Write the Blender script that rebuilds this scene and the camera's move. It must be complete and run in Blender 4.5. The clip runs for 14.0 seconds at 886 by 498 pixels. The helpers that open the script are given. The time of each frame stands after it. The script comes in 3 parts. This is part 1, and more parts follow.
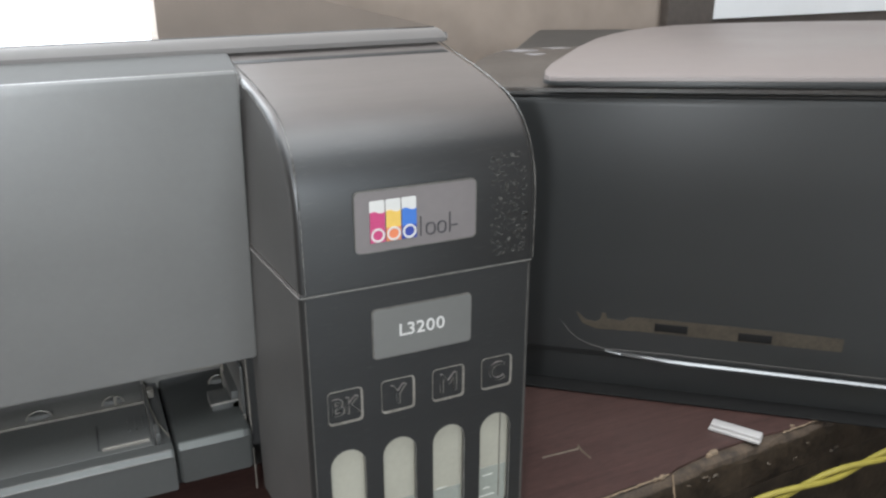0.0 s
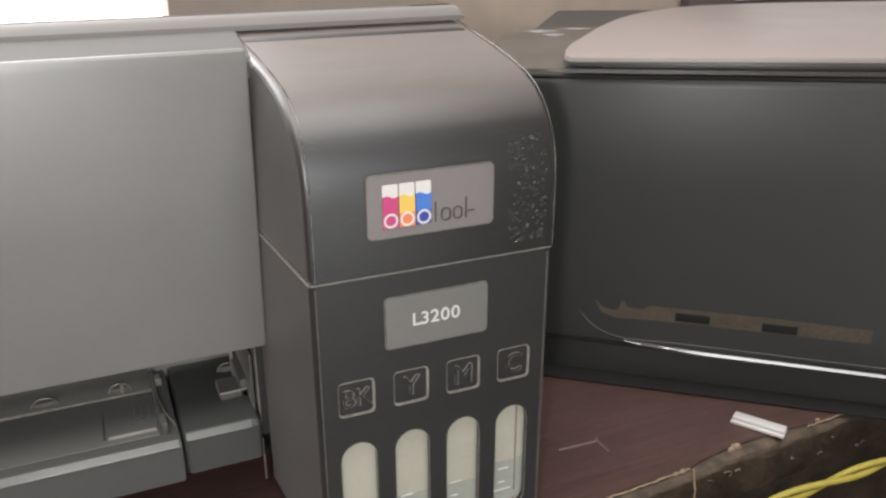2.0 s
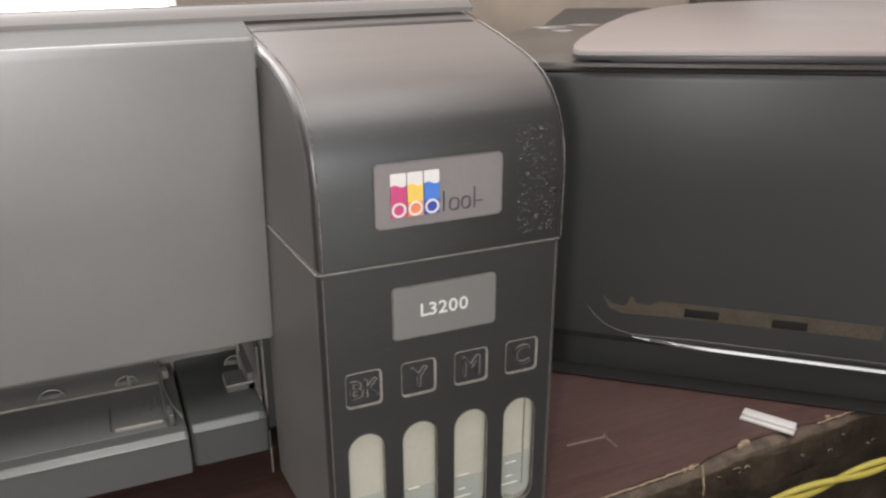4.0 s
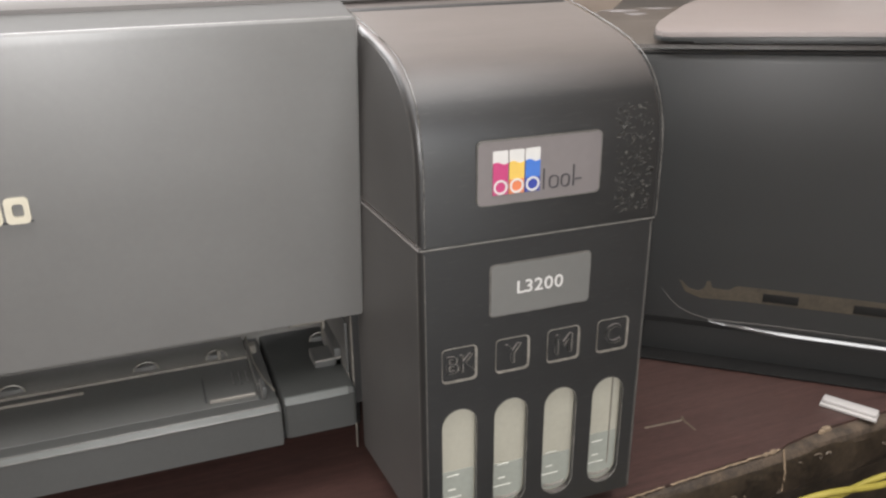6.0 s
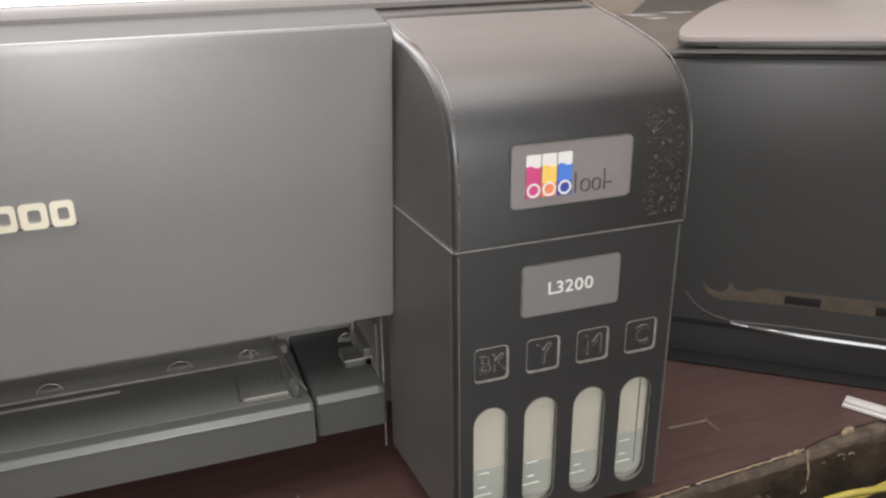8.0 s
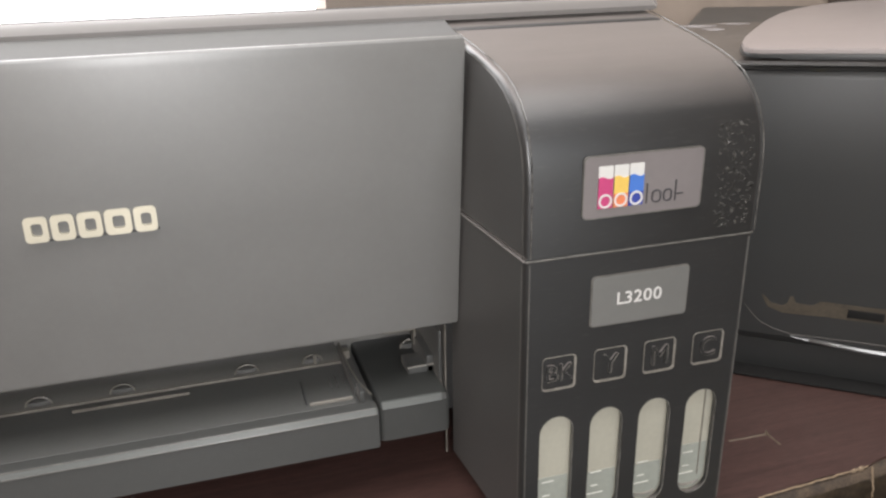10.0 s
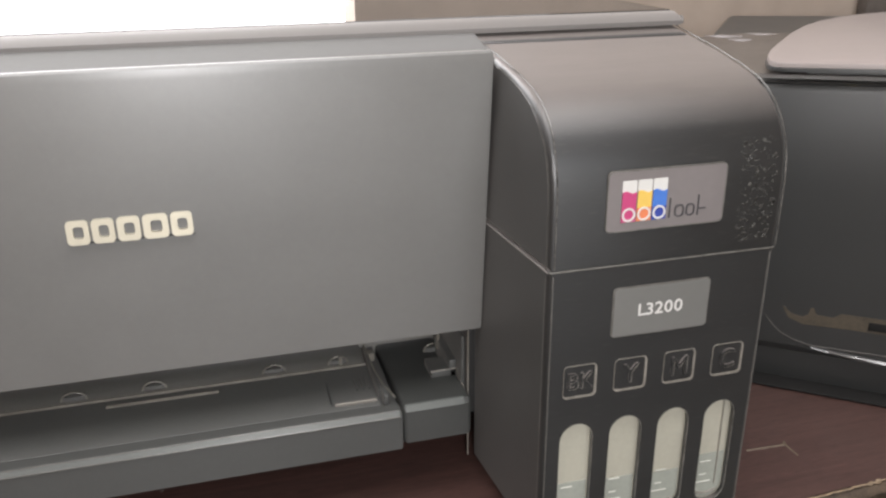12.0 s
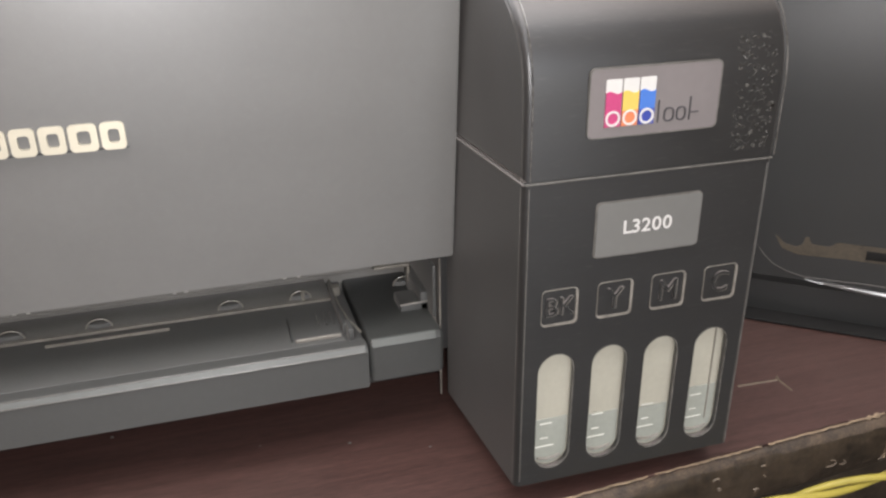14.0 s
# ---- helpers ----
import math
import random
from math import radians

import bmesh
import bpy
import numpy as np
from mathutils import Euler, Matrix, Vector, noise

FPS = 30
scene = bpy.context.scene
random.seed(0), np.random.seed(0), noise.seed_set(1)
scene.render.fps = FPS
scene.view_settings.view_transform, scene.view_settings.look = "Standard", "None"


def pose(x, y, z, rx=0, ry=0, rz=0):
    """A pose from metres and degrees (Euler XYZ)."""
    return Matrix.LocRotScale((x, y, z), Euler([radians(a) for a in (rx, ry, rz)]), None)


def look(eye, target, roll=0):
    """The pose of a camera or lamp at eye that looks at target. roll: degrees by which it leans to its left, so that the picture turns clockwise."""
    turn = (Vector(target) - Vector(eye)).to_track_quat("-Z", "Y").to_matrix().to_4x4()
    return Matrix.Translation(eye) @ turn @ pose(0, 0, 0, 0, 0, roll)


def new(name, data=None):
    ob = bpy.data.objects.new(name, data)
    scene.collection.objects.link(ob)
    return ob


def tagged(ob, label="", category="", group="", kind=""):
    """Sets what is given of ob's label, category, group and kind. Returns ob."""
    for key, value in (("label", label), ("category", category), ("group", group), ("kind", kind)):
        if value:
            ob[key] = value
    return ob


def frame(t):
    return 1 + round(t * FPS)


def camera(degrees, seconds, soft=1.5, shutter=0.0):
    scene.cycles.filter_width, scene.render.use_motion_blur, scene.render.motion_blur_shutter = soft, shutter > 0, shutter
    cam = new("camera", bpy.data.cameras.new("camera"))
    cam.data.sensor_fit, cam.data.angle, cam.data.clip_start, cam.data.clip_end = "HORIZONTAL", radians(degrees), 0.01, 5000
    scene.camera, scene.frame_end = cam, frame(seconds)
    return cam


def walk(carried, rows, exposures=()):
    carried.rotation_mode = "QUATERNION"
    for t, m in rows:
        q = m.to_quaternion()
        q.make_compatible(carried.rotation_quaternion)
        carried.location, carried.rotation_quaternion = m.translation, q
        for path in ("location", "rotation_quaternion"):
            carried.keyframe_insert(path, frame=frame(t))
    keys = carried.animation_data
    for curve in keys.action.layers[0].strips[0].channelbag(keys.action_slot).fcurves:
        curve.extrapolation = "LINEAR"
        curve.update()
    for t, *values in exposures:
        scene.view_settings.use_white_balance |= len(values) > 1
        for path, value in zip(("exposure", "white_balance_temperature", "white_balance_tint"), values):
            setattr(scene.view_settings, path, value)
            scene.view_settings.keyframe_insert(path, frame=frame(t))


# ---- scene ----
cam = camera(56.3, 14.0, soft=2.4)
PATH = [
    (0, (0.0232, 0.0191, 0.2150), (0.7974, 1.7210, -0.4949), -0.01),
    (0.5, (0.0302, 0.0217, 0.2132), (0.7667, 1.7276, -0.5267), -0.05),
    (1, (0.0305, 0.0253, 0.2105), (0.7626, 1.7322, -0.5316), 0.03),
    (1.5, (0.0273, 0.0271, 0.2104), (0.7661, 1.7307, -0.5325), 0.05),
    (2, (0.0269, 0.0283, 0.2118), (0.7644, 1.7319, -0.5324), -0.05),
    (2.5, (0.0272, 0.0272, 0.2120), (0.7549, 1.7384, -0.5243), -0.04),
    (4.8, (0.0244, 0.0288, 0.2061), (0.7445, 1.7416, -0.5340), -0.10),
    (5, (0.0206, 0.0285, 0.2061), (0.7254, 1.7455, -0.5390), -0.22),
    (5.5, (0.0077, 0.0281, 0.2056), (0.6673, 1.7578, -0.5513), -0.48),
    (6, (0.0082, 0.0315, 0.2053), (0.6438, 1.7687, -0.5550), -0.51),
    (6.5, (0.0073, 0.0292, 0.2052), (0.6353, 1.7689, -0.5559), -0.58),
    (7, (0.0048, 0.0294, 0.2051), (0.6254, 1.7729, -0.5533), -0.67),
    (9.3, (-0.0030, 0.0286, 0.2110), (0.5846, 1.7863, -0.5408), -0.73),
    (9.5, (-0.0027, 0.0272, 0.2110), (0.5650, 1.7950, -0.5325), -0.95),
    (10, (-0.0112, 0.0295, 0.2087), (0.5222, 1.8116, -0.5256), -1.00),
    (10.5, (-0.0248, 0.0265, 0.2075), (0.4620, 1.8218, -0.5273), -0.82),
    (11, (-0.0263, 0.0284, 0.2088), (0.4537, 1.8256, -0.5260), -0.63),
    (11.5, (-0.0208, 0.0245, 0.2121), (0.4574, 1.8210, -0.5254), -0.60),
    (12, (-0.0142, 0.0251, 0.2144), (0.4709, 1.8196, -0.5235), -0.48),
    (12.5, (-0.0126, 0.0236, 0.2149), (0.4712, 1.8192, -0.5214), -0.53),
    (13, (-0.0065, 0.0286, 0.2020), (0.4767, 1.8138, -0.5592), -0.47),
    (13.5, (-0.0048, 0.0369, 0.1907), (0.4908, 1.8090, -0.5929), -0.67),
    (14, (-0.0037, 0.0419, 0.1923), (0.5044, 1.7902, -0.6356), -0.70),
]
walk(cam, [(t, look(eye, target, roll)) for t, eye, target, roll in PATH],
     [(0, 0.26, 6150, 6), (0.5, 0.31, 6500, 7), (1.0, 0.34, 6650, 10), (1.5, 0.34, 6750, 11), (10, 0.36, 6700, 11), (12.5, 0.38, 6700, 12), (14, 0.6, 6700, 13)])

# ---- world and light ----
def make_world():
    w = bpy.data.worlds.new("sky")
    scene.world = w
    w.use_nodes = True
    nt = w.node_tree
    nt.nodes.clear()
    out = nt.nodes.new("ShaderNodeOutputWorld")
    bg = nt.nodes.new("ShaderNodeBackground")
    sky = nt.nodes.new("ShaderNodeTexSky")
    sky.sky_type, sky.sun_disc = "NISHITA", False
    sky.sun_elevation, sky.sun_rotation = radians(40), radians(230)
    bg.inputs["Strength"].default_value = 0.12
    nt.links.new(sky.outputs[0], bg.inputs[0])
    nt.links.new(bg.outputs[0], out.inputs[0])


make_world()


def area_lamp(name, eye, target, sx, sy, power, colour):
    d = bpy.data.lights.new(name, "AREA")
    d.shape, d.size, d.size_y, d.energy, d.color = "RECTANGLE", sx, sy, power, colour
    ob = new(name, d)
    ob.matrix_world = look(eye, target)
    return ob


# daylight in the window behind the table, the ceiling light, an added fill lamp in an unseen doorway,
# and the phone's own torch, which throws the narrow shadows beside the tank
area_lamp("window_daylight", (-0.416, 0.69, 0.66), (-0.416, 0.0, 0.66), 1.012, 1.04, 24, (0.97, 0.98, 1.0))
area_lamp("ceiling_light", (-0.15, -0.2, 1.7), (-0.15, -0.1, 0.0), 1.9, 1.3, 40, (0.95, 0.97, 1.0))
area_lamp("added_front_fill", (0.3, -1.64, 0.3), (0.3, 0.0, 0.3), 0.9, 2.0, 12, (0.94, 0.97, 1.0))
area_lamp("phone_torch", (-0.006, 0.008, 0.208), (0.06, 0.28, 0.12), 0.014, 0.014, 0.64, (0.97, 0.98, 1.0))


# ---- materials ----
def material(name, colour, rough=0.5, metal=0.0, vary=0.15, scale=40.0, bump=0.0, bump_scale=800.0, rough_vary=0.1,
             coat=0.0, spec=0.5, alpha_trans=0.0, stretch=(1, 1, 1), dust=0.0, dust_colour=(0.35, 0.32, 0.29), sheen=0.0, lit_dust=None):
    m = bpy.data.materials.new(name)
    m.use_nodes = True
    nt = m.node_tree
    n, l = nt.nodes, nt.links
    p = n["Principled BSDF"]
    p.inputs["Metallic"].default_value = metal
    p.inputs["Specular IOR Level"].default_value = spec
    p.inputs["Coat Weight"].default_value = coat
    p.inputs["Coat Roughness"].default_value = 0.06
    p.inputs["Transmission Weight"].default_value = alpha_trans
    p.inputs["Sheen Weight"].default_value, p.inputs["Sheen Roughness"].default_value = sheen, 0.45
    p.inputs["Sheen Tint"].default_value = (1.0, 0.93, 0.87, 1)
    tc = n.new("ShaderNodeTexCoord")
    mp = n.new("ShaderNodeMapping")
    mp.inputs["Scale"].default_value = stretch
    l.new(tc.outputs["Object"], mp.inputs[0])
    a = n.new("ShaderNodeTexNoise")
    a.inputs["Scale"].default_value, a.inputs["Detail"].default_value = scale, 5
    b = n.new("ShaderNodeTexNoise")
    b.inputs["Scale"].default_value, b.inputs["Detail"].default_value = scale * 9, 3
    l.new(mp.outputs[0], a.inputs[0])
    l.new(mp.outputs[0], b.inputs[0])
    mix = n.new("ShaderNodeMix")
    mix.data_type, mix.blend_type = "FLOAT", "MIX"
    mix.inputs[0].default_value = 0.4
    l.new(a.outputs[0], mix.inputs[2])
    l.new(b.outputs[0], mix.inputs[3])
    ramp = n.new("ShaderNodeValToRGB")
    lo, hi = [max(0, c * (1 - vary)) for c in colour], [min(1, c * (1 + vary)) for c in colour]
    ramp.color_ramp.elements[0].position, ramp.color_ramp.elements[1].position = 0.3, 0.7
    ramp.color_ramp.elements[0].color, ramp.color_ramp.elements[1].color = (*lo, 1), (*hi, 1)
    l.new(mix.outputs[0], ramp.inputs[0])
    col = ramp.outputs[0]
    if dust:
        d = n.new("ShaderNodeTexNoise")
        d.inputs["Scale"].default_value, d.inputs["Detail"].default_value = scale * 25, 4
        l.new(mp.outputs[0], d.inputs[0])
        dr = n.new("ShaderNodeMapRange")
        dr.inputs[1].default_value, dr.inputs[2].default_value, dr.inputs[4].default_value = 0.58, 0.75, dust
        l.new(d.outputs[0], dr.inputs[0])
        dm = n.new("ShaderNodeMix")
        dm.data_type = "RGBA"
        dm.inputs[7].default_value = (*dust_colour, 1)
        l.new(dr.outputs[0], dm.inputs[0])
        l.new(col, dm.inputs[6])
        col = dm.outputs[2]
    if lit_dust:
        # dust and reflected wall light painted on faces that look up, finely uneven
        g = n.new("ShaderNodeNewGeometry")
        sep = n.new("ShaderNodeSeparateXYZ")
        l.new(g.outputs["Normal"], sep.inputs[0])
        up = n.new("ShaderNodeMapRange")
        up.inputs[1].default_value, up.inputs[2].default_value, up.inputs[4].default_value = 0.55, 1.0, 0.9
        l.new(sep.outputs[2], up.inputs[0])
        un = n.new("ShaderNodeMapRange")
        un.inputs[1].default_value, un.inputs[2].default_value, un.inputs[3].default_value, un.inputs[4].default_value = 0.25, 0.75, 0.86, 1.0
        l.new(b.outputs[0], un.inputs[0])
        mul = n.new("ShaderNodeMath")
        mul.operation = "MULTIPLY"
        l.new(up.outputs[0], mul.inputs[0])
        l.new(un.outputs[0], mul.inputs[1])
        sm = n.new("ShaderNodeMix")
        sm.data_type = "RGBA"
        sm.inputs[7].default_value = (*lit_dust, 1)
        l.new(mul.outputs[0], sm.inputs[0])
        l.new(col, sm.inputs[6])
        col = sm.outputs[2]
    l.new(col, p.inputs["Base Color"])
    rr = n.new("ShaderNodeMapRange")
    rr.inputs[3].default_value, rr.inputs[4].default_value = max(0.02, rough - rough_vary), min(1, rough + rough_vary)
    l.new(a.outputs[0], rr.inputs[0])
    l.new(rr.outputs[0], p.inputs["Roughness"])
    if bump:
        c = n.new("ShaderNodeTexNoise")
        c.inputs["Scale"].default_value, c.inputs["Detail"].default_value = bump_scale, 2
        l.new(mp.outputs[0], c.inputs[0])
        bp = n.new("ShaderNodeBump")
        bp.inputs["Strength"].default_value, bp.inputs["Distance"].default_value = bump, 0.0004
        l.new(c.outputs[0], bp.inputs["Height"])
        l.new(bp.outputs[0], p.inputs["Normal"])
    return m


BLACK = material("black_grained_plastic", (0.008, 0.008, 0.0079), 0.42, vary=0.2, rough_vary=0.05, bump=0.09, bump_scale=2600, dust=0.03, sheen=0.1, spec=0.6, stretch=(0.18, 1, 1), lit_dust=(0.112, 0.097, 0.09))
# pale tone of the highlights painted on key lips, letters and side joint
BLACK_SIDE = material("painted_edge_highlight", (0.15, 0.138, 0.12), 0.35, scale=200, vary=0.5)
PANEL = material("dark_grey_panel_plastic", (0.115, 0.113, 0.108), 0.42, spec=0.75, vary=0.05, rough_vary=0.05, bump=0.06, bump_scale=2600, dust=0.03, sheen=0.2)
LID = material("glossy_black_lid", (0.02, 0.02, 0.02), 0.05, rough_vary=0.02)
STRIP = material("matt_grey_control_strip", (0.1, 0.098, 0.095), 0.8, spec=0.2, vary=0.05, rough_vary=0.05)
COVER = material("matt_mauve_cover", (0.12, 0.106, 0.1), 0.85, spec=0.12, vary=0.05)
LID_EDGE = material("satin_black_lid_edge", (0.105, 0.097, 0.092), 0.62, vary=0.04, rough_vary=0.03, sheen=0.2, spec=0.4)
TRAY = material("smoke_grey_tray_plastic", (0.048, 0.049, 0.047), 0.5, vary=0.06, rough_vary=0.05, bump=0.05, dust=0.02, sheen=0.1)
# paler copy of the tray grey, brightening the shaded paper path
PATH_GREY = material("brightened_smoke_plastic", (0.14, 0.135, 0.125), 0.35, vary=0.15, scale=60, dust=0.05)
TRAY_EDGE = material("grey_bevelled_tray_edge", (0.07, 0.074, 0.07), 0.3, scale=90, vary=0.06, rough_vary=0.04)
BLOCK = material("dark_smoke_plastic", (0.037, 0.038, 0.036), 0.45, vary=0.08, bump=0.05, dust=0.02)
MATT_BLACK = material("matt_black_plastic", (0.0125, 0.012, 0.0115), 0.9, spec=0.1)
# tray grey again, lightened to make up for missing light inside
TRAY_FLOOR = material("brightened_tray_floor_grey", (0.085, 0.085, 0.081), 0.6, spec=0.3, vary=0.08, scale=60, dust=0.03)
DARK = material("dark_inner_plastic", (0.03, 0.03, 0.03), 0.5)
INNER = material("pale_inner_plastic", (0.15, 0.138, 0.118), 0.4, vary=0.35, scale=120)
GREY_LABEL = material("grey_satin_label", (0.125, 0.111, 0.109), 0.38, vary=0.06)
GREY_PLATE = material("grey_model_plate", (0.105, 0.103, 0.097), 0.4, vary=0.05)
# pale tones for rims, flecks and painted edge glints
RIM = material("worn_rim_and_glint", (0.085, 0.08, 0.072), 0.35, vary=0.5, scale=300)
WORN_GLINT = material("rubbed_pale_glint", (0.075, 0.071, 0.065), 0.22, vary=0.95, scale=90)
WHITE_INK = material("white_print", (0.43, 0.42, 0.4), 0.5, vary=0.05)
CREAM_METAL = material("cream_metallic_emblem", (0.54, 0.5, 0.4), 0.4, metal=0.5, vary=0.06)
MAGENTA = material("magenta_print", (0.34, 0.035, 0.115), 0.45, vary=0.1)
YELLOW = material("yellow_print", (0.5, 0.33, 0.07), 0.45, vary=0.1)
ORANGE = material("orange_print", (0.48, 0.14, 0.06), 0.45, vary=0.1)
BLUE = material("blue_print", (0.035, 0.11, 0.35), 0.45, vary=0.1)
NAVY = material("navy_print", (0.02, 0.035, 0.2), 0.45, vary=0.1)
DARK_PRINT = material("dark_print", (0.03, 0.028, 0.03), 0.5)
TANK_FILM = material("cream_translucent_tank", (0.295, 0.283, 0.234), 0.3, vary=0.08, scale=60, dust=0.15, dust_colour=(0.3, 0.28, 0.22))
TANK_WATER = material("grey_green_tank_liquid", (0.235, 0.245, 0.215), 0.2, vary=0.1, scale=60)
LEVEL = material("faint_level_mark", (0.42, 0.42, 0.375), 0.4)
MARK = material("pale_level_mark", (0.5, 0.5, 0.45), 0.4)
GLOSS_BLACK = material("gloss_black_plastic", (0.02, 0.0205, 0.02), 0.42, vary=0.06, rough_vary=0.03, sheen=0.05)
MATT_TOP = material("dark_dusty_top", (0.07, 0.06, 0.052), 0.45, vary=0.25, dust=0.25)
GREY_LID = material("mauve_grey_lid", (0.195, 0.168, 0.158), 0.45, vary=0.05, scale=12)
STAIN = material("pale_paint_smear", (0.2, 0.185, 0.185), 0.6, vary=0.35, scale=120)
SILVER = material("silver_trim", (0.2, 0.2, 0.2), 0.35, metal=0.9, vary=0.08)
BEIGE = material("beige_reflection_strip", (0.042, 0.033, 0.022), 0.5, vary=0.5, scale=70)
PAPER = material("white_paper", (0.88, 0.88, 0.88), 0.8, vary=0.02)
GREY_PRINT = material("grey_print", (0.45, 0.45, 0.45), 0.7)
WALL = material("brown_distemper_wall", (0.35, 0.285, 0.235), 0.85, scale=4, vary=0.18, bump=0.3, bump_scale=90)
CEILING = material("white_ceiling", (0.8, 0.78, 0.75), 0.9, scale=3)
FLOOR = material("dark_cement_floor", (0.045, 0.04, 0.036), 0.7, scale=5, vary=0.2)
CARD = material("dark_cardboard", (0.09, 0.075, 0.065), 0.8, scale=20, vary=0.2)
CABLE_Y = material("yellow_cable", (0.25, 0.205, 0.035), 0.45, vary=0.15, scale=150)
RAW_EDGE = material("chipped_raw_board", (0.046, 0.031, 0.0195), 0.7, vary=0.95, scale=160, bump=0.8, bump_scale=600)
EDGE_BAND = material("worn_brown_edge", (0.026, 0.018, 0.011), 0.4, vary=0.8, scale=45, bump=0.9, bump_scale=220, dust=0.22, dust_colour=(0.12, 0.09, 0.06))
SPLIT = material("pale_split_board", (0.2, 0.145, 0.095), 0.7, vary=0.6, scale=300)
FLECK = material("grey_glue_fleck", (0.06, 0.058, 0.052), 0.3, vary=0.5, scale=300)
SCUFF = material("brown_scuff", (0.105, 0.08, 0.058), 0.5, vary=0.4, scale=300)
GLUE = material("old_glue_film", (0.0165, 0.0155, 0.0135), 0.4, vary=0.5, scale=350, bump=0.14, bump_scale=900, dust=0.05, dust_colour=(0.12, 0.1, 0.08))
SCRAP = material("white_plastic_scrap", (0.38, 0.36, 0.345), 0.5, vary=0.06)


def wood_material():
    m = bpy.data.materials.new("dark_red_wood_laminate")
    m.use_nodes = True
    n, l = m.node_tree.nodes, m.node_tree.links
    p = n["Principled BSDF"]
    tc = n.new("ShaderNodeTexCoord")
    mp = n.new("ShaderNodeMapping")
    mp.inputs["Scale"].default_value = (22, 420, 60)
    mp.inputs["Rotation"].default_value = (0, 0, radians(-4))
    l.new(tc.outputs["Object"], mp.inputs[0])
    a = n.new("ShaderNodeTexNoise")
    a.inputs["Scale"].default_value, a.inputs["Detail"].default_value, a.inputs["Distortion"].default_value = 1.0, 6, 0.6
    l.new(mp.outputs[0], a.inputs[0])
    mp2 = n.new("ShaderNodeMapping")
    mp2.inputs["Scale"].default_value = (160, 2400, 300)
    l.new(tc.outputs["Object"], mp2.inputs[0])
    b = n.new("ShaderNodeTexNoise")
    b.inputs["Scale"].default_value, b.inputs["Detail"].default_value = 1.0, 3
    l.new(mp2.outputs[0], b.inputs[0])
    mx = n.new("ShaderNodeMix")
    mx.data_type = "FLOAT"
    mx.inputs[0].default_value = 0.58
    l.new(a.outputs[0], mx.inputs[2])
    l.new(b.outputs[0], mx.inputs[3])
    r = n.new("ShaderNodeValToRGB")
    e = r.color_ramp.elements
    e[0].position, e[0].color = 0.32, (0.0235, 0.0118, 0.0100, 1)
    e[1].position, e[1].color = 0.7, (0.080, 0.0405, 0.0345, 1)
    k = e.new(0.5)
    k.color = (0.0475, 0.0242, 0.0205, 1)
    l.new(mx.outputs[0], r.inputs[0])
    d = n.new("ShaderNodeTexNoise")
    d.inputs["Scale"].default_value, d.inputs["Detail"].default_value = 7, 6
    l.new(tc.outputs["Object"], d.inputs[0])
    dr = n.new("ShaderNodeMapRange")
    dr.inputs[1].default_value, dr.inputs[2].default_value, dr.inputs[4].default_value = 0.45, 0.8, 0.25
    l.new(d.outputs[0], dr.inputs[0])
    dm = n.new("ShaderNodeMix")
    dm.data_type = "RGBA"
    dm.inputs[7].default_value = (0.095, 0.07, 0.06, 1)
    l.new(dr.outputs[0], dm.inputs[0])
    l.new(r.outputs[0], dm.inputs[6])
    l.new(dm.outputs[2], p.inputs["Base Color"])
    p.inputs["Roughness"].default_value = 0.42
    bp = n.new("ShaderNodeBump")
    bp.inputs["Strength"].default_value, bp.inputs["Distance"].default_value = 0.3, 0.0003
    l.new(mx.outputs[0], bp.inputs["Height"])
    l.new(bp.outputs[0], p.inputs["Normal"])
    return m


WOOD = wood_material()


# ---- mesh helpers ----
def mesh_of(bm, name, mat, smooth=True):
    bmesh.ops.recalc_face_normals(bm, faces=bm.faces)
    me = bpy.data.meshes.new(name)
    bm.to_mesh(me)
    bm.free()
    for mm in (mat if isinstance(mat, (list, tuple)) else [mat]):
        me.materials.append(mm)
    if smooth:
        me.polygons.foreach_set("use_smooth", [True] * len(me.polygons))
        me.set_sharp_from_angle(angle=radians(32))
    return me


def part(name, bm, mat, parent=None, label="", smooth=True):
    ob = new(name, mesh_of(bm, name, mat, smooth))
    if parent:
        ob.parent = parent
    if label:
        ob["label"] = label
    return ob


def thing(name, m, label, category, group="", kind=""):
    ob = new(name)
    ob.empty_display_size = 0.02
    ob.matrix_world = m
    return tagged(ob, label, category, group, kind)


def box(x0, x1, y0, y1, z0, z1, bevel=0.0, seg=2):
    bm = bmesh.new()
    bmesh.ops.create_cube(bm, size=1)
    for v in bm.verts:
        v.co = Vector(((x0 + x1) / 2 + v.co.x * (x1 - x0), (y0 + y1) / 2 + v.co.y * (y1 - y0), (z0 + z1) / 2 + v.co.z * (z1 - z0)))
    if bevel:
        bmesh.ops.bevel(bm, geom=bm.edges[:], offset=bevel, segments=seg, affect="EDGES", profile=0.5)
    return bm


def join(*bms):
    out = bmesh.new()
    for b in bms:
        me = bpy.data.meshes.new("tmp")
        b.to_mesh(me)
        b.free()
        out.from_mesh(me)
        bpy.data.meshes.remove(me)
    return out


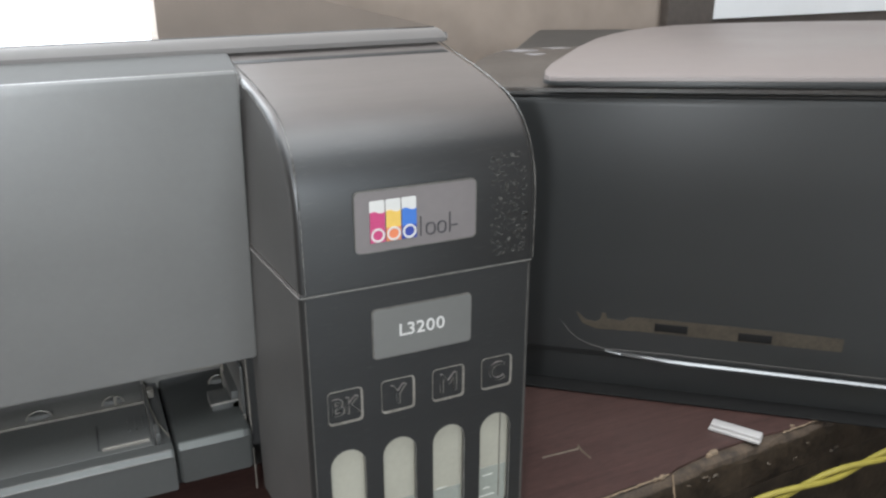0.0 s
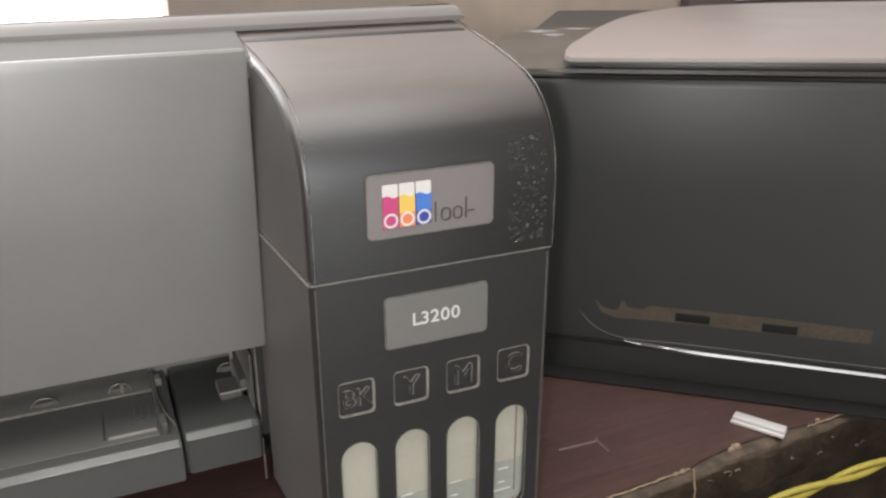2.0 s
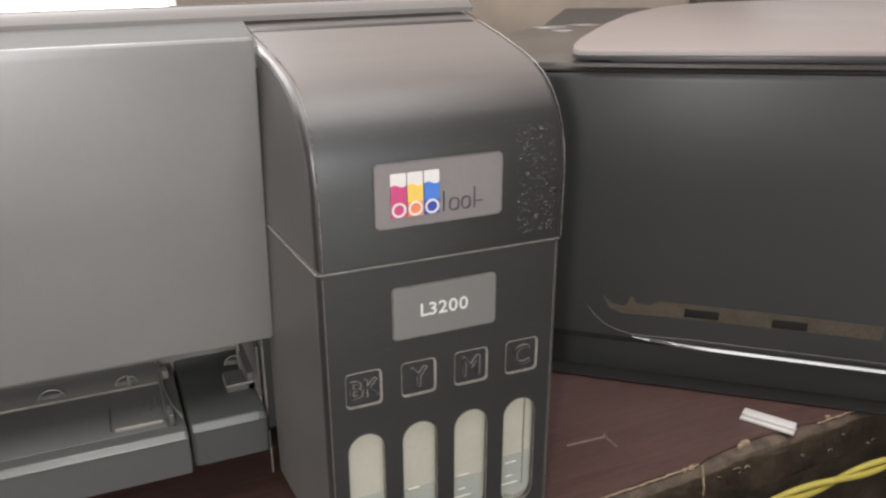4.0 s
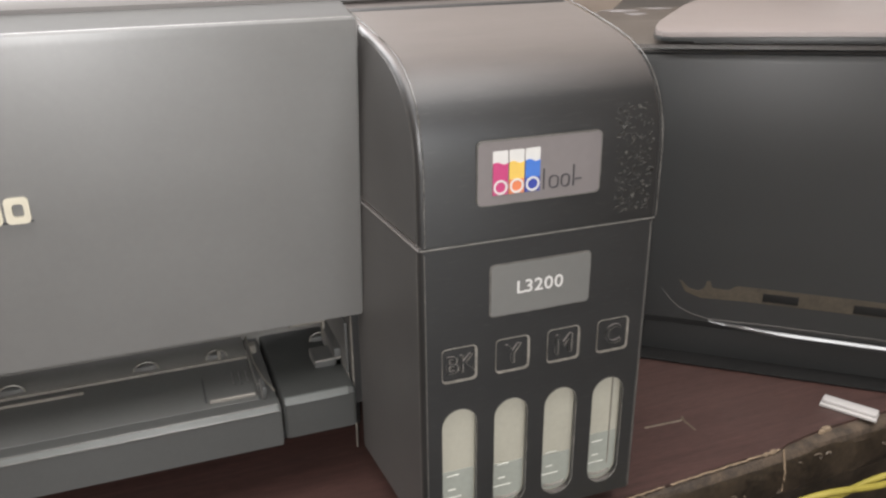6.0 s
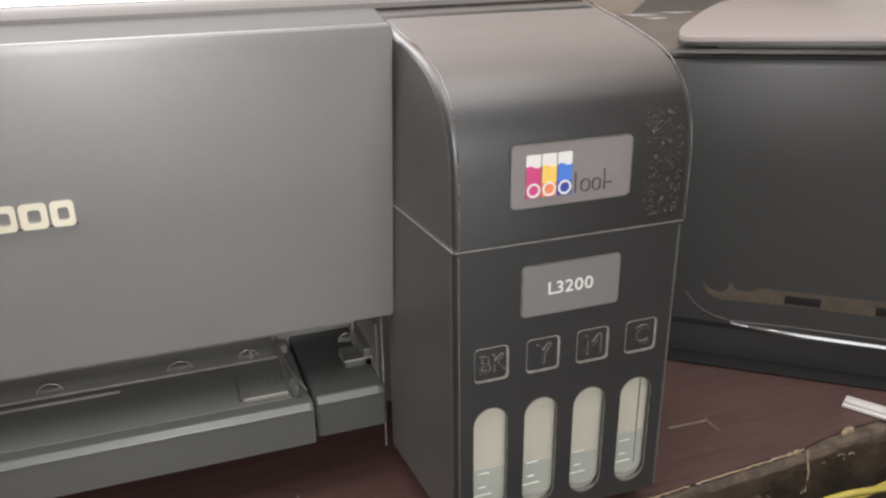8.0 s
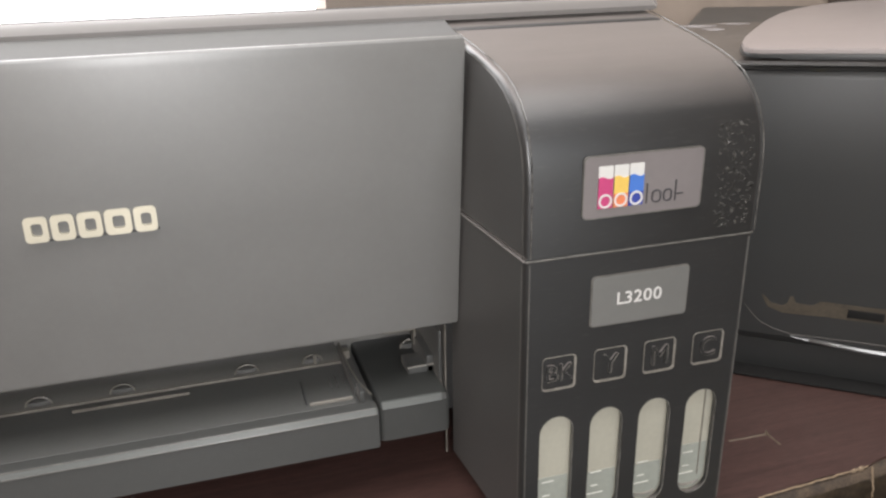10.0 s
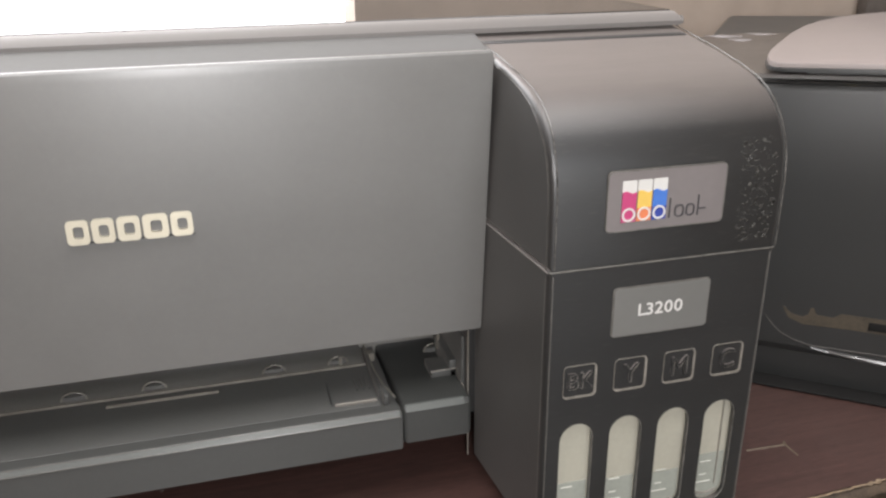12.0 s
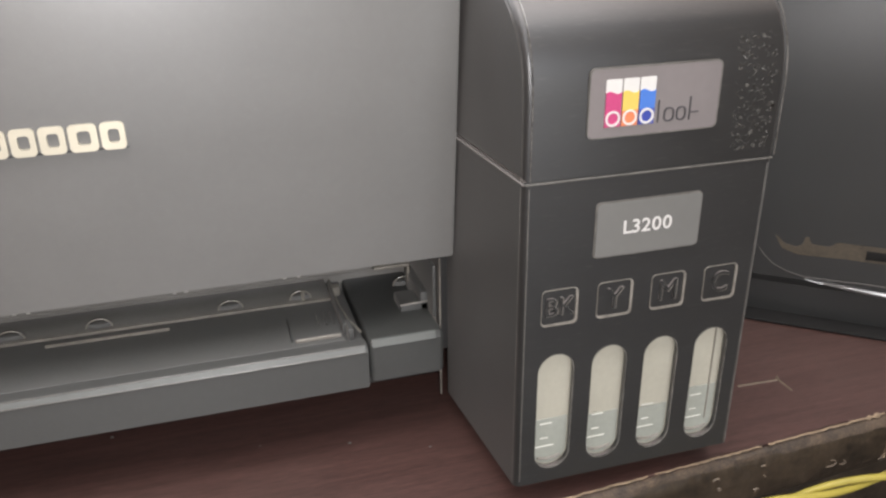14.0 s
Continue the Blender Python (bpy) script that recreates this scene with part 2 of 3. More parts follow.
def prism(profile, x0, x1, bevel=0.0, seg=3, side_only=True):
    """A profile of (y, z) drawn out along x, with rounded side edges."""
    bm = bmesh.new()
    a = [bm.verts.new((x0, y, z)) for y, z in profile]
    b = [bm.verts.new((x1, y, z)) for y, z in profile]
    fa, fb = bm.faces.new(a), bm.faces.new(list(reversed(b)))
    n = len(profile)
    for i in range(n):
        bm.faces.new((a[i], b[i], b[(i + 1) % n], a[(i + 1) % n]))
    bmesh.ops.recalc_face_normals(bm, faces=bm.faces)
    if bevel:
        edges = list({e for f in (fa, fb) for e in f.edges})
        bmesh.ops.bevel(bm, geom=edges, offset=bevel, segments=seg, affect="EDGES", profile=0.5)
    return bm


def round_rect(cx, cz, w, h, r, seg=5):
    pts = []
    for sx, sz, a0 in ((1, 1, 0), (-1, 1, 90), (-1, -1, 180), (1, -1, 270)):
        for i in range(seg + 1):
            a = radians(a0 + 90 * i / seg)
            pts.append((cx + sx * (w / 2 - r) + r * math.cos(a), cz + sz * (h / 2 - r) + r * math.sin(a)))
    return pts


def plate(outer, holes, y0, y1):
    """An upright plate from front y0 to back y1 with holes; loops are (x, z)."""
    bm = bmesh.new()
    edges = []
    for loop in [outer] + list(holes):
        vs = [bm.verts.new((x, y0, z)) for x, z in loop]
        edges += [bm.edges.new((vs[i], vs[(i + 1) % len(vs)])) for i in range(len(vs))]
    bmesh.ops.triangle_fill(bm, use_beauty=True, use_dissolve=False, edges=edges)
    bmesh.ops.dissolve_limit(bm, angle_limit=0.01, verts=bm.verts, edges=bm.edges)
    r = bmesh.ops.extrude_face_region(bm, geom=bm.faces[:])
    for v in [g for g in r["geom"] if isinstance(g, bmesh.types.BMVert)]:
        v.co.y = y1
    return bm


def ring(outer, inner, y0, y1):
    return plate(outer, [inner], y0, y1)


def text_mesh(name, body, size, x, y, z, mat, parent, depth=0.0004, stretch=1.0, offset=0.0, label=""):
    cu = bpy.data.curves.new(name, "FONT")
    cu.body, cu.size, cu.align_x, cu.align_y, cu.extrude, cu.offset = body, size, "CENTER", "CENTER", depth, offset
    tmp = new("tmp_text", cu)
    dg = bpy.context.evaluated_depsgraph_get()
    me = bpy.data.meshes.new_from_object(tmp.evaluated_get(dg))
    bpy.data.objects.remove(tmp)
    me.transform(Matrix.Translation((x, y, z)) @ Matrix.Rotation(radians(90), 4, "X") @ Matrix.Diagonal((stretch, 1, 1, 1)))
    me.materials.clear()
    me.materials.append(mat)
    ob = new(name, me)
    ob.parent = parent
    if label:
        ob["label"] = label
    return ob


def tube(points, radius, seg=8, mat=None, name="tube", parent=None):
    """A round rod along points."""
    bm = bmesh.new()
    rings = []
    pts = [Vector(p) for p in points]
    for i, p in enumerate(pts):
        d = (pts[min(i + 1, len(pts) - 1)] - pts[max(i - 1, 0)]).normalized()
        u = d.cross(Vector((0, 0, 1)))
        u = u.normalized() if u.length > 1e-4 else Vector((1, 0, 0))
        w = u.cross(d)
        rings.append([bm.verts.new(p + radius * (math.cos(2 * math.pi * k / seg) * u + math.sin(2 * math.pi * k / seg) * w)) for k in range(seg)])
    for a, b in zip(rings, rings[1:]):
        for k in range(seg):
            bm.faces.new((a[k], a[(k + 1) % seg], b[(k + 1) % seg], b[k]))
    bm.faces.new(rings[0])
    bm.faces.new(rings[-1])
    return bm


def slab(pts, z0, z1, bev):
    bm = bmesh.new()
    lo = [bm.verts.new((x, y, z0)) for x, y in pts]
    hi = [bm.verts.new((x, y, z1)) for x, y in pts]
    bm.faces.new(lo)
    top = bm.faces.new(hi)
    for i in range(len(lo)):
        bm.faces.new((lo[i], lo[(i + 1) % len(lo)], hi[(i + 1) % len(lo)], hi[i]))
    bmesh.ops.recalc_face_normals(bm, faces=bm.faces)
    bmesh.ops.bevel(bm, geom=list(top.edges), offset=bev, segments=2, affect="EDGES", profile=0.5)
    return bm


# ---- the room ----
def room():
    x0, x1, y0, y1, z0, z1, t = -1.6, 2.2, -1.6, 0.64, -0.75, 1.75, 0.12
    tagged(part("floor", box(x0 - t, x1 + t, y0 - t, y1 + t, z0 - 0.1, z0), FLOOR), "dark cement floor of the room", "floor", kind="structure")
    tagged(part("ceiling", box(x0 - t, x1 + t, y0 - t, y1 + t, z1, z1 + 0.1), CEILING), "white painted ceiling", "ceiling", kind="structure")
    # unseen doorway, added to hold the front fill lamp
    d0, d1, dz = -0.15, 0.75, 1.3
    w = join(box(x0 - t, d0, y0 - t, y0, z0, z1), box(d1, x1 + t, y0 - t, y0, z0, z1), box(d0, d1, y0 - t, y0, dz, z1))
    tagged(part("wall_south", w, WALL), "unseen brown painted wall with an added doorway", "wall", kind="structure")
    tagged(part("ground", box(-20, 20, -20, 20, z0 - 0.3, z0 - 0.102), FLOOR), "dark bare ground outside the added doorway", "ground", kind="structure")
    tagged(part("wall_east", box(x1, x1 + t, y0, y1, z0, z1), WALL), "brown painted wall", "wall", kind="structure")
    tagged(part("wall_west", box(x0 - t, x0, y0, y1, z0, z1), WALL), "brown painted wall", "wall", kind="structure")
    # the north wall, just behind the table, has a window
    a, b, lo, hi = -0.92, 0.0875, 0.13, 1.19
    w = join(box(x0 - t, a, y1, y1 + t, z0, z1), box(b, x1 + t, y1, y1 + t, z0, z1), box(a, b, y1, y1 + t, z0, lo), box(a, b, y1, y1 + t, hi, z1))
    tagged(part("wall_north", w, WALL), "brown stained wall with a bright window", "wall", kind="structure")
    win = thing("window_1", pose(0, 0, 0), "bright window with a thin ornamental grille behind the table", "window", kind="structure")
    part("window_frame", join(box(a, a + 0.02, y1 + 0.02, y1 + 0.04, lo, hi, 0.002), box(a, b, y1 + 0.02, y1 + 0.04, lo - 0.001, lo + 0.012, 0.002), box(a, b, y1 + 0.02, y1 + 0.04, hi - 0.02, hi, 0.002)), GREY_PRINT, win)
    octo = [(0.0377 + 0.0135 * math.cos(radians(22.5 + 45 * k)), y1 + 0.01, 0.184 + 0.0135 * math.sin(radians(22.5 + 45 * k))) for k in range(9)]
    part("grille_ornament", tube(octo, 0.0009, 6), GREY_PRINT, win, "thin grey octagon of wire")
    part("grille_bar", box(0.0371, 0.0383, y1 + 0.0095, y1 + 0.0105, lo, 0.1716), GREY_PRINT, win)


room()


# ---- table ----
EDGE_SLOPE = 0.055


def edge_y(x):
    return 0.241 + EDGE_SLOPE * (x - 0.11)


def table():
    t = thing("table", pose(0, 0, 0), "dark red-brown wood laminate table with a chipped front edge", "table")
    rnd = random.Random(4)
    # top sheet, its front outline uneven where the laminate is chipped
    bm = bmesh.new()
    n = 420
    xs = [-0.75 + 1.95 * i / n for i in range(n + 1)]
    front, lip, low = [], [], []
    for x in xs:
        chip = max(0.0, noise.noise((x * 22, 3.1, 0)) - 0.2) * 0.004 + max(0, noise.noise((x * 90, 9.0, 0))) * 0.0010
        if 0.2345 < x < 0.305:
            chip += 0.0035 * math.sin(math.pi * (x - 0.2345) / 0.0705) ** 0.5
        front.append(bm.verts.new((x, edge_y(x) + 0.001 + chip, 0)))
    back = [bm.verts.new((x, 0.635, 0)) for x in xs]
    f2 = [bm.verts.new((v.co.x, v.co.y, -0.0012)) for v in front]
    for i in range(n):
        bm.faces.new((front[i], front[i + 1], back[i + 1], back[i]))
        bm.faces.new((f2[i], f2[i + 1], front[i + 1], front[i]))
    part("tabletop", bm, WOOD, t)
    # raw board under the laminate, with a rounded, knocked nose
    bm = bmesh.new()
    rows = []
    prof = [(0.02, -0.0012), (0.0060, -0.0012), (0.0012, -0.0014), (-0.0003, -0.0024), (-0.0012, -0.0046)]
    for k, (dy, z) in enumerate(prof):
        row = []
        for x in xs:
            j = 0.0007 * noise.noise((x * 140, k * 1.7, 2.0)) + 0.0006 * noise.noise((x * 30, k * 0.6, 5.0))
            row.append(bm.verts.new((x, edge_y(x) + dy + (j if k else 0), z + (j * 0.5 if 0 < k else 0))))
        rows.append(row)
    for a, b in zip(rows, rows[1:]):
        for i in range(n):
            bm.faces.new((a[i], b[i], b[i + 1], a[i + 1]))
    part("chipped_edge", bm, RAW_EDGE, t, "chipped raw board edge, pale tan")
    bm = bmesh.new()
    rows = []
    prof = [(-0.0009, -0.0040), (-0.0021, -0.0062), (-0.0026, -0.014), (-0.002, -0.021), (0.001, -0.025), (0.02, -0.025)]
    for k, (dy, z) in enumerate(prof):
        row = []
        for x in xs:
            j = 0.0008 * noise.noise((x * 60, k * 1.3, 7.0)) + 0.0004 * noise.noise((x * 230, k * 2.3, 1.0))
            row.append(bm.verts.new((x, edge_y(x) + dy + j, z)))
        rows.append(row)
    for a, b in zip(rows, rows[1:]):
        for i in range(n):
            bm.faces.new((a[i], b[i], b[i + 1], a[i + 1]))
    part("edge_band", bm, EDGE_BAND, t, "worn dark brown edge band")
    part("underside", box(-0.74, 1.19, 0.3, 0.634, -0.026, -0.004), CARD, t)
    # board added to hide the lit wall and keep the space below dark
    part("added_apron", box(-0.72, 1.16, 0.285, 0.297, -0.55, -0.026, 0.001), EDGE_BAND, t, "dark brown board added below the tabletop")
    for x, y in ((-0.7, 0.33), (1.12, 0.38), (-0.7, 0.6), (1.12, 0.6)):
        part("leg", box(x - 0.025, x + 0.025, y - 0.025, y + 0.025, -0.75, -0.026, 0.003), EDGE_BAND, t)
    # pale lines where the laminate has split from the board, a crack and knocked-off chips
    for a, b in ((0.085, 0.128), (0.131, 0.176), (0.179, 0.2335), (0.302, 0.37)):
        n2 = int((b - a) / 0.0012)
        pts = [(a + (b - a) * k / n2, edge_y(a + (b - a) * k / n2) + 0.0008 + 0.0006 * noise.noise((k * 0.45, a * 50, 1)), -0.0003 + 0.0003 * noise.noise((k * 0.5, a * 70, 4))) for k in range(n2 + 1)]
        part("split_line", tube(pts, 0.00038, 5), SPLIT, t, "pale tan split edge")
    pts = [(0.2345 + 0.0007 * noise.noise((k * 0.9, 2, 2)), edge_y(0.2345) - 0.0003 - 0.0026 * min(1, k / 5), 0.0001 - 0.0019 * k) for k in range(11)]
    part("crack", tube(pts, 0.00045, 5), SPLIT, t, "pale crack down the edge")
    for x, y, r in ((0.262, 0.2535, 0.0022), (0.2585, 0.2525, 0.0012), (0.23, 0.2485, 0.0013), (0.226, 0.2482, 0.0009), (0.31, 0.2545, 0.0012)):
        part("chip", slab([(x + r * (1 + 0.4 * math.sin(k * 2.3)) * math.cos(k * 0.9), y + 0.6 * r * math.sin(k * 0.9)) for k in range(7)], -0.0012, 0.0004, 0.0002), SPLIT, t, "pale chip of laminate")
    for k in range(30):
        x, z, r = 0.10 + 0.32 * rnd.random(), -0.006 - 0.013 * rnd.random(), 0.0006 + 0.0018 * rnd.random()
        a0, sweep = rnd.random() * 6.3, 1.0 + 3.5 * rnd.random()
        pts = [(x + 1.3 * r * math.cos(a0 + sweep * q / 7), edge_y(x) - 0.0026, z + 0.7 * r * math.sin(a0 + sweep * q / 7)) for q in range(8)]
        part("scuff", tube(pts, 0.00022 + 0.0002 * rnd.random(), 5), SCUFF, t)
    # scratches and stuck specks on the laminate
    for pts, r in ((((0.1903, 0.2811, 0.0), (0.1996, 0.2807, 0.0), (0.2080, 0.2803, 0.0)), 0.0005), (((0.2080, 0.2803, 0.0), (0.2101, 0.2826, 0.0), (0.2091, 0.2798, 0.0)), 0.0006), (((0.2091, 0.2798, 0.0), (0.2094, 0.2720, 0.0)), 0.00042)):
        part("scratch", tube(pts, r, 5), SCUFF, t, "pale scratch")
    for x, y, s in ((0.032, 0.292, 0.0006), (-0.053, 0.322, 0.0006), (0.0, 0.3, 0.0004), (0.06, 0.281, 0.0004)):
        part("speck", box(x - s, x + s, y - s * 0.7, y + s * 0.7, -0.0002, s * 0.5, s * 0.2, 1), RIM, t)
    return t


table()


# ---- ink tank printer ----
def capsule(cx, z0, z1, w, seg=10):
    r = w / 2
    return ([(cx + r * math.cos(math.pi * i / seg), z1 - r + r * math.sin(math.pi * i / seg)) for i in range(seg + 1)]
            + [(cx + r * math.cos(math.pi + math.pi * i / seg), z0 + r + r * math.sin(math.pi + math.pi * i / seg)) for i in range(seg + 1)])


def panel_y(z):
    return 0.281 + (0.175 - z) * 0.1


def printer():
    p = thing("ink_tank_printer", pose(0, 0, 0), "black ink tank printer with a glossy lid standing on the table", "printer")
    XL, XP, XT, XR = -0.215, 0.0728, 0.077, 0.1565
    # base body behind the panel
    part("body", join(box(XL + 0.004, XR - 0.002, 0.345, 0.62, 0.004, 0.1765, 0.003), box(XT - 0.002, XR - 0.002, 0.302, 0.35, 0.12, 0.1752, 0.001), box(XL + 0.004, XT, 0.30, 0.345, 0.078, 0.174, 0.001),
                      box(XL + 0.01, XT, 0.322, 0.35, 0.004, 0.031, 0.001)), DARK, p)
    for x in (XL + 0.03, XR - 0.03):
        for y in (0.36, 0.6):
            part("foot", box(x - 0.008, x + 0.008, y - 0.008, y + 0.008, 0.0, 0.0045, 0.001), DARK, p)
    # front panel, leaning a little
    prof = [(panel_y(0.071) + 0.004, 0.070), (panel_y(0.071), 0.0712), (panel_y(0.12), 0.12), (panel_y(0.172), 0.172), (panel_y(0.172) + 0.0004, 0.1748),
            (panel_y(0.172) + 0.0011, 0.1755), (panel_y(0.172) + 0.0024, 0.1755), (panel_y(0.172) + 0.003, 0.165), (0.304, 0.13), (0.304, 0.07)]
    part("front_panel", prism(prof, XL, XP, 0.0012, 2), PANEL, p, "dark grey front panel with fine grain")
    # control strip above the panel
    strip = part("control_strip", prism([(0.2862, 0.166), (0.2862, 0.1705), (0.2875, 0.1722), (0.3112, 0.1776), (0.316, 0.1776), (0.316, 0.166)], XL + 0.002, XT - 0.0018, 0.0004, 1), STRIP, p)
    part("control_cover", prism([(0.2868, 0.1705), (0.2885, 0.1732), (0.309, 0.1778), (0.309, 0.1705)], XL + 0.002, -0.078, 0.0004, 1), COVER, strip)
    # scanner lid: satin chamfer, glossy top
    lid = part("scanner_lid", prism([(0.3108, 0.1772), (0.311, 0.1788), (0.3135, 0.1806), (0.3175, 0.1818), (0.622, 0.1818), (0.622, 0.1772)], XL, XR + 0.0024, 0.003, 4), LID_EDGE, p, "satin black scanner lid with a mirror-gloss top")
    part("lid_top", prism([(0.3180, 0.1819), (0.3182, 0.1822), (0.60, 0.1822), (0.6005, 0.1819)], XL + 0.003, XR - 0.0011, 0.0), LID, lid, "mirror-gloss black top sheet", smooth=False)
    # emblem in five plain blocks
    em = part("emblem", box(-0.0628, -0.0258, panel_y(0.126) - 0.0003, panel_y(0.126) + 0.001, 0.1218, 0.1222, 0.0001, 1), DARK_PRINT, p)
    x = -0.0636
    for w in (0.0066, 0.0066, 0.0068, 0.0076, 0.0066):
        b = plate(round_rect(x + w / 2, 0.1258, w, 0.0079, 0.0014, 4), [round_rect(x + w / 2 + 0.0002, 0.1258, w * 0.46, 0.0040, 0.0009, 3)], panel_y(0.126) - 0.0011, panel_y(0.126) + 0.001)
        part("emblem_block", b, CREAM_METAL, em, "cream metallic block")
        x += w + 0.0008
    tank(p, XT, XR)
    tray(p, XL)
    return p


def flare(bm):
    """The left side of the tank runs outwards towards the back."""
    for v in bm.verts:
        if v.co.x < 0.083:
            low = min(1, max(0, (0.17 - v.co.z) / 0.055))
            v.co.x -= (0.07 + 0.015 * low) * max(0, v.co.y - 0.243)
    return bm


def tank(p, XT, XR):
    # upper cover
    cover_prof = [(0.24, 0.1148), (0.24, 0.137), (0.2408, 0.144), (0.2424, 0.1495), (0.2455, 0.1552), (0.2495, 0.1598), (0.2545, 0.1635), (0.261, 0.1664),
                  (0.27, 0.1688), (0.285, 0.1718), (0.316, 0.1768), (0.316, 0.1148)]
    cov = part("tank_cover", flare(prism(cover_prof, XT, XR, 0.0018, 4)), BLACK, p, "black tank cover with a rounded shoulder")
    # rubbed side edges of the cover, their glints painted as pale rods
    for x, dy, dz, r in ((XT + 0.0019, -0.0001, 0.0002, 0.00024), (XT + 0.0001, 0.0020, -0.0010, 0.0002), (XR - 0.0002, -0.0002, 0.0002, 0.0002), (XR + 0.0002, 0.0022, -0.0012, 0.00016)):
        wide = 0.0009 if dy < 0 and x < 0.1 else 0.0
        pts = [(x + wide * min(1, max(0, (z - 0.15) / 0.016)), y + dy, z + dz) for y, z in cover_prof[:11]]
        part("worn_edge_glint", flare(tube(pts, r, 6)), WORN_GLINT, cov, "rubbed edge line with a painted pale glint")
    part("seam", flare(box(XT + 0.0003, XR - 0.0008, 0.2403, 0.30, 0.1136, 0.1149)), BLACK, p)
    part("seam_edge", box(XT + 0.0004, XR - 0.0004, 0.2397, 0.2408, 0.1139, 0.1144, 0.0001, 1), RIM, p, "pale seam edge")
    part("seam_edge", flare(box(XT - 0.0002, XT + 0.0006, 0.2405, 0.2985, 0.1139, 0.1144)), LID_EDGE, p)
    # lower housing: front plate with four window slots and four key recesses
    cx = [0.0896, 0.1077, 0.1258, 0.1439]
    kx = [0.0886, 0.1066, 0.1246, 0.1428]
    holes = [capsule(c, 0.0152, 0.0583, 0.0122) for c in cx]
    z0, z1 = 0.0100, 0.1138
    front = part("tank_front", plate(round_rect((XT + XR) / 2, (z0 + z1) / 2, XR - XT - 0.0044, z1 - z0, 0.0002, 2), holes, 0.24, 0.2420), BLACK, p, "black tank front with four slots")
    for s, xa in ((1, XT), (-1, XR)):
        # rounded corner posts beside the plate
        arc = [(xa + s * 0.0022 - s * 0.0022 * math.cos(radians(a)), 0.2422 - 0.0022 * math.sin(radians(a))) for a in range(0, 91, 15)]
        bm = bmesh.new()
        outline = arc + [(xa + s * 0.0022, 0.2425), (xa + s * 0.0022, 0.2985), (xa, 0.2985)]
        lo = [bm.verts.new((x, y, z0)) for x, y in outline]
        hi = [bm.verts.new((x, y, z1)) for x, y in outline]
        bm.faces.new(lo)
        bm.faces.new(hi)
        for i in range(len(lo)):
            bm.faces.new((lo[i], lo[(i + 1) % len(lo)], hi[(i + 1) % len(lo)], hi[i]))
        side = part("tank_side", flare(bm), BLACK, p)
        # corner glints, painted as two pale rods on each side
        for dx, y in ((0.0017, 0.2400), (0.0001, 0.2421)):
            part("worn_edge_glint", tube([(xa + s * dx, y, z0 + 0.002), (xa + s * dx, y, z1 - 0.001)], 0.00018, 5), RIM, side, "rubbed edge line with a painted pale glint")
    part("tank_back", box(XT + 0.0022, XR - 0.0022, 0.262, 0.2985, z0 + 0.002, z1), DARK, p)
    part("tank_floor", box(XT + 0.0022, XR - 0.0022, 0.2432, 0.262, z0, 0.014), DARK, p)
    part("tank_ceiling", box(XT + 0.0022, XR - 0.0022, 0.2440, 0.262, 0.0655, z1), DARK, p)
    for x in (XT + 0.012, XR - 0.012):
        for y in (0.256, 0.288):
            part("foot", box(x - 0.005, x + 0.005, y - 0.005, y + 0.005, 0.0, z0 + 0.0005, 0.001), DARK, p)
    # painted highlight strip where the tank side meets the body
    part("joint_strip", box(XT - 0.0081, XT - 0.0075, 0.2972, 0.2982, 0.036, 0.0675, 0.0002, 1), BLACK_SIDE, p, "moulding edge with its highlight painted in")
    part("joint_strip", box(XT - 0.0081, XT - 0.0075, 0.2972, 0.2982, 0.0105, 0.029, 0.0002, 1), BLACK_SIDE, p, "moulding edge with its highlight painted in")
    part("side_web", box(XT - 0.0076, XT + 0.002, 0.2985, 0.34, 0.030, 0.112), BLACK, p)
    # ink windows
    for i, (c, name) in enumerate(zip(cx, ("BK", "Y", "M", "C"))):
        level = (0.033, 0.0315, 0.0305, 0.0345)[i]
        win = part("ink_window", plate(capsule(c, 0.0133, 0.0623, 0.0160), [], 0.2426, 0.2436), TANK_FILM, p, "cream translucent ink tank window, nearly empty")
        part("liquid", plate([q for q in capsule(c, 0.0155, 0.0583, 0.0118) if q[1] < 0.03] + [(c + 0.0059, level), (c - 0.0059, level)], [], 0.2424, 0.24265), TANK_WATER, win, "grey-green liquid at the bottom")
        part("slot_rim", ring(capsule(c, 0.0151, 0.0584, 0.0123), capsule(c, 0.0153, 0.0582, 0.0119), 0.2399, 0.2405), WORN_GLINT, win)
        for z, w, left in ((0.0310, 0.0042, -0.0036), (0.0254, 0.0027, -0.0033), (0.0222, 0.0066, -0.0051)):
            part("level_mark", box(c + left, c + left + w, 0.2421, 0.2424, z, z + 0.0005, 0.0001, 1), LEVEL, win, "pale level mark")
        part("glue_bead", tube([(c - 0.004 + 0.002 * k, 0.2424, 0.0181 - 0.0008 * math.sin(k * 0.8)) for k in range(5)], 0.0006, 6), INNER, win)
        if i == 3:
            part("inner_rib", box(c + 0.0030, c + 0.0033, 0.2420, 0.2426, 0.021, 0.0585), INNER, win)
        # key: sunk square, raised letter, highlights painted on two lip sides and letter edge
        k = kx[i]
        key = part("key_square", plate(round_rect(k + 0.0010, 0.0746, 0.0114, 0.0118, 0.0014, 4), [], 0.23985, 0.2404), BLACK, p)
        lip = plate(round_rect(k + 0.0010, 0.0746, 0.0117, 0.0121, 0.0015, 4), [round_rect(k + 0.00065, 0.07495, 0.0108, 0.0112, 0.0013, 4)], 0.2396, 0.2402)
        part("lip", lip, BLACK_SIDE, key, "lip with a painted pale highlight")
        size = 0.0098 if i else 0.0085
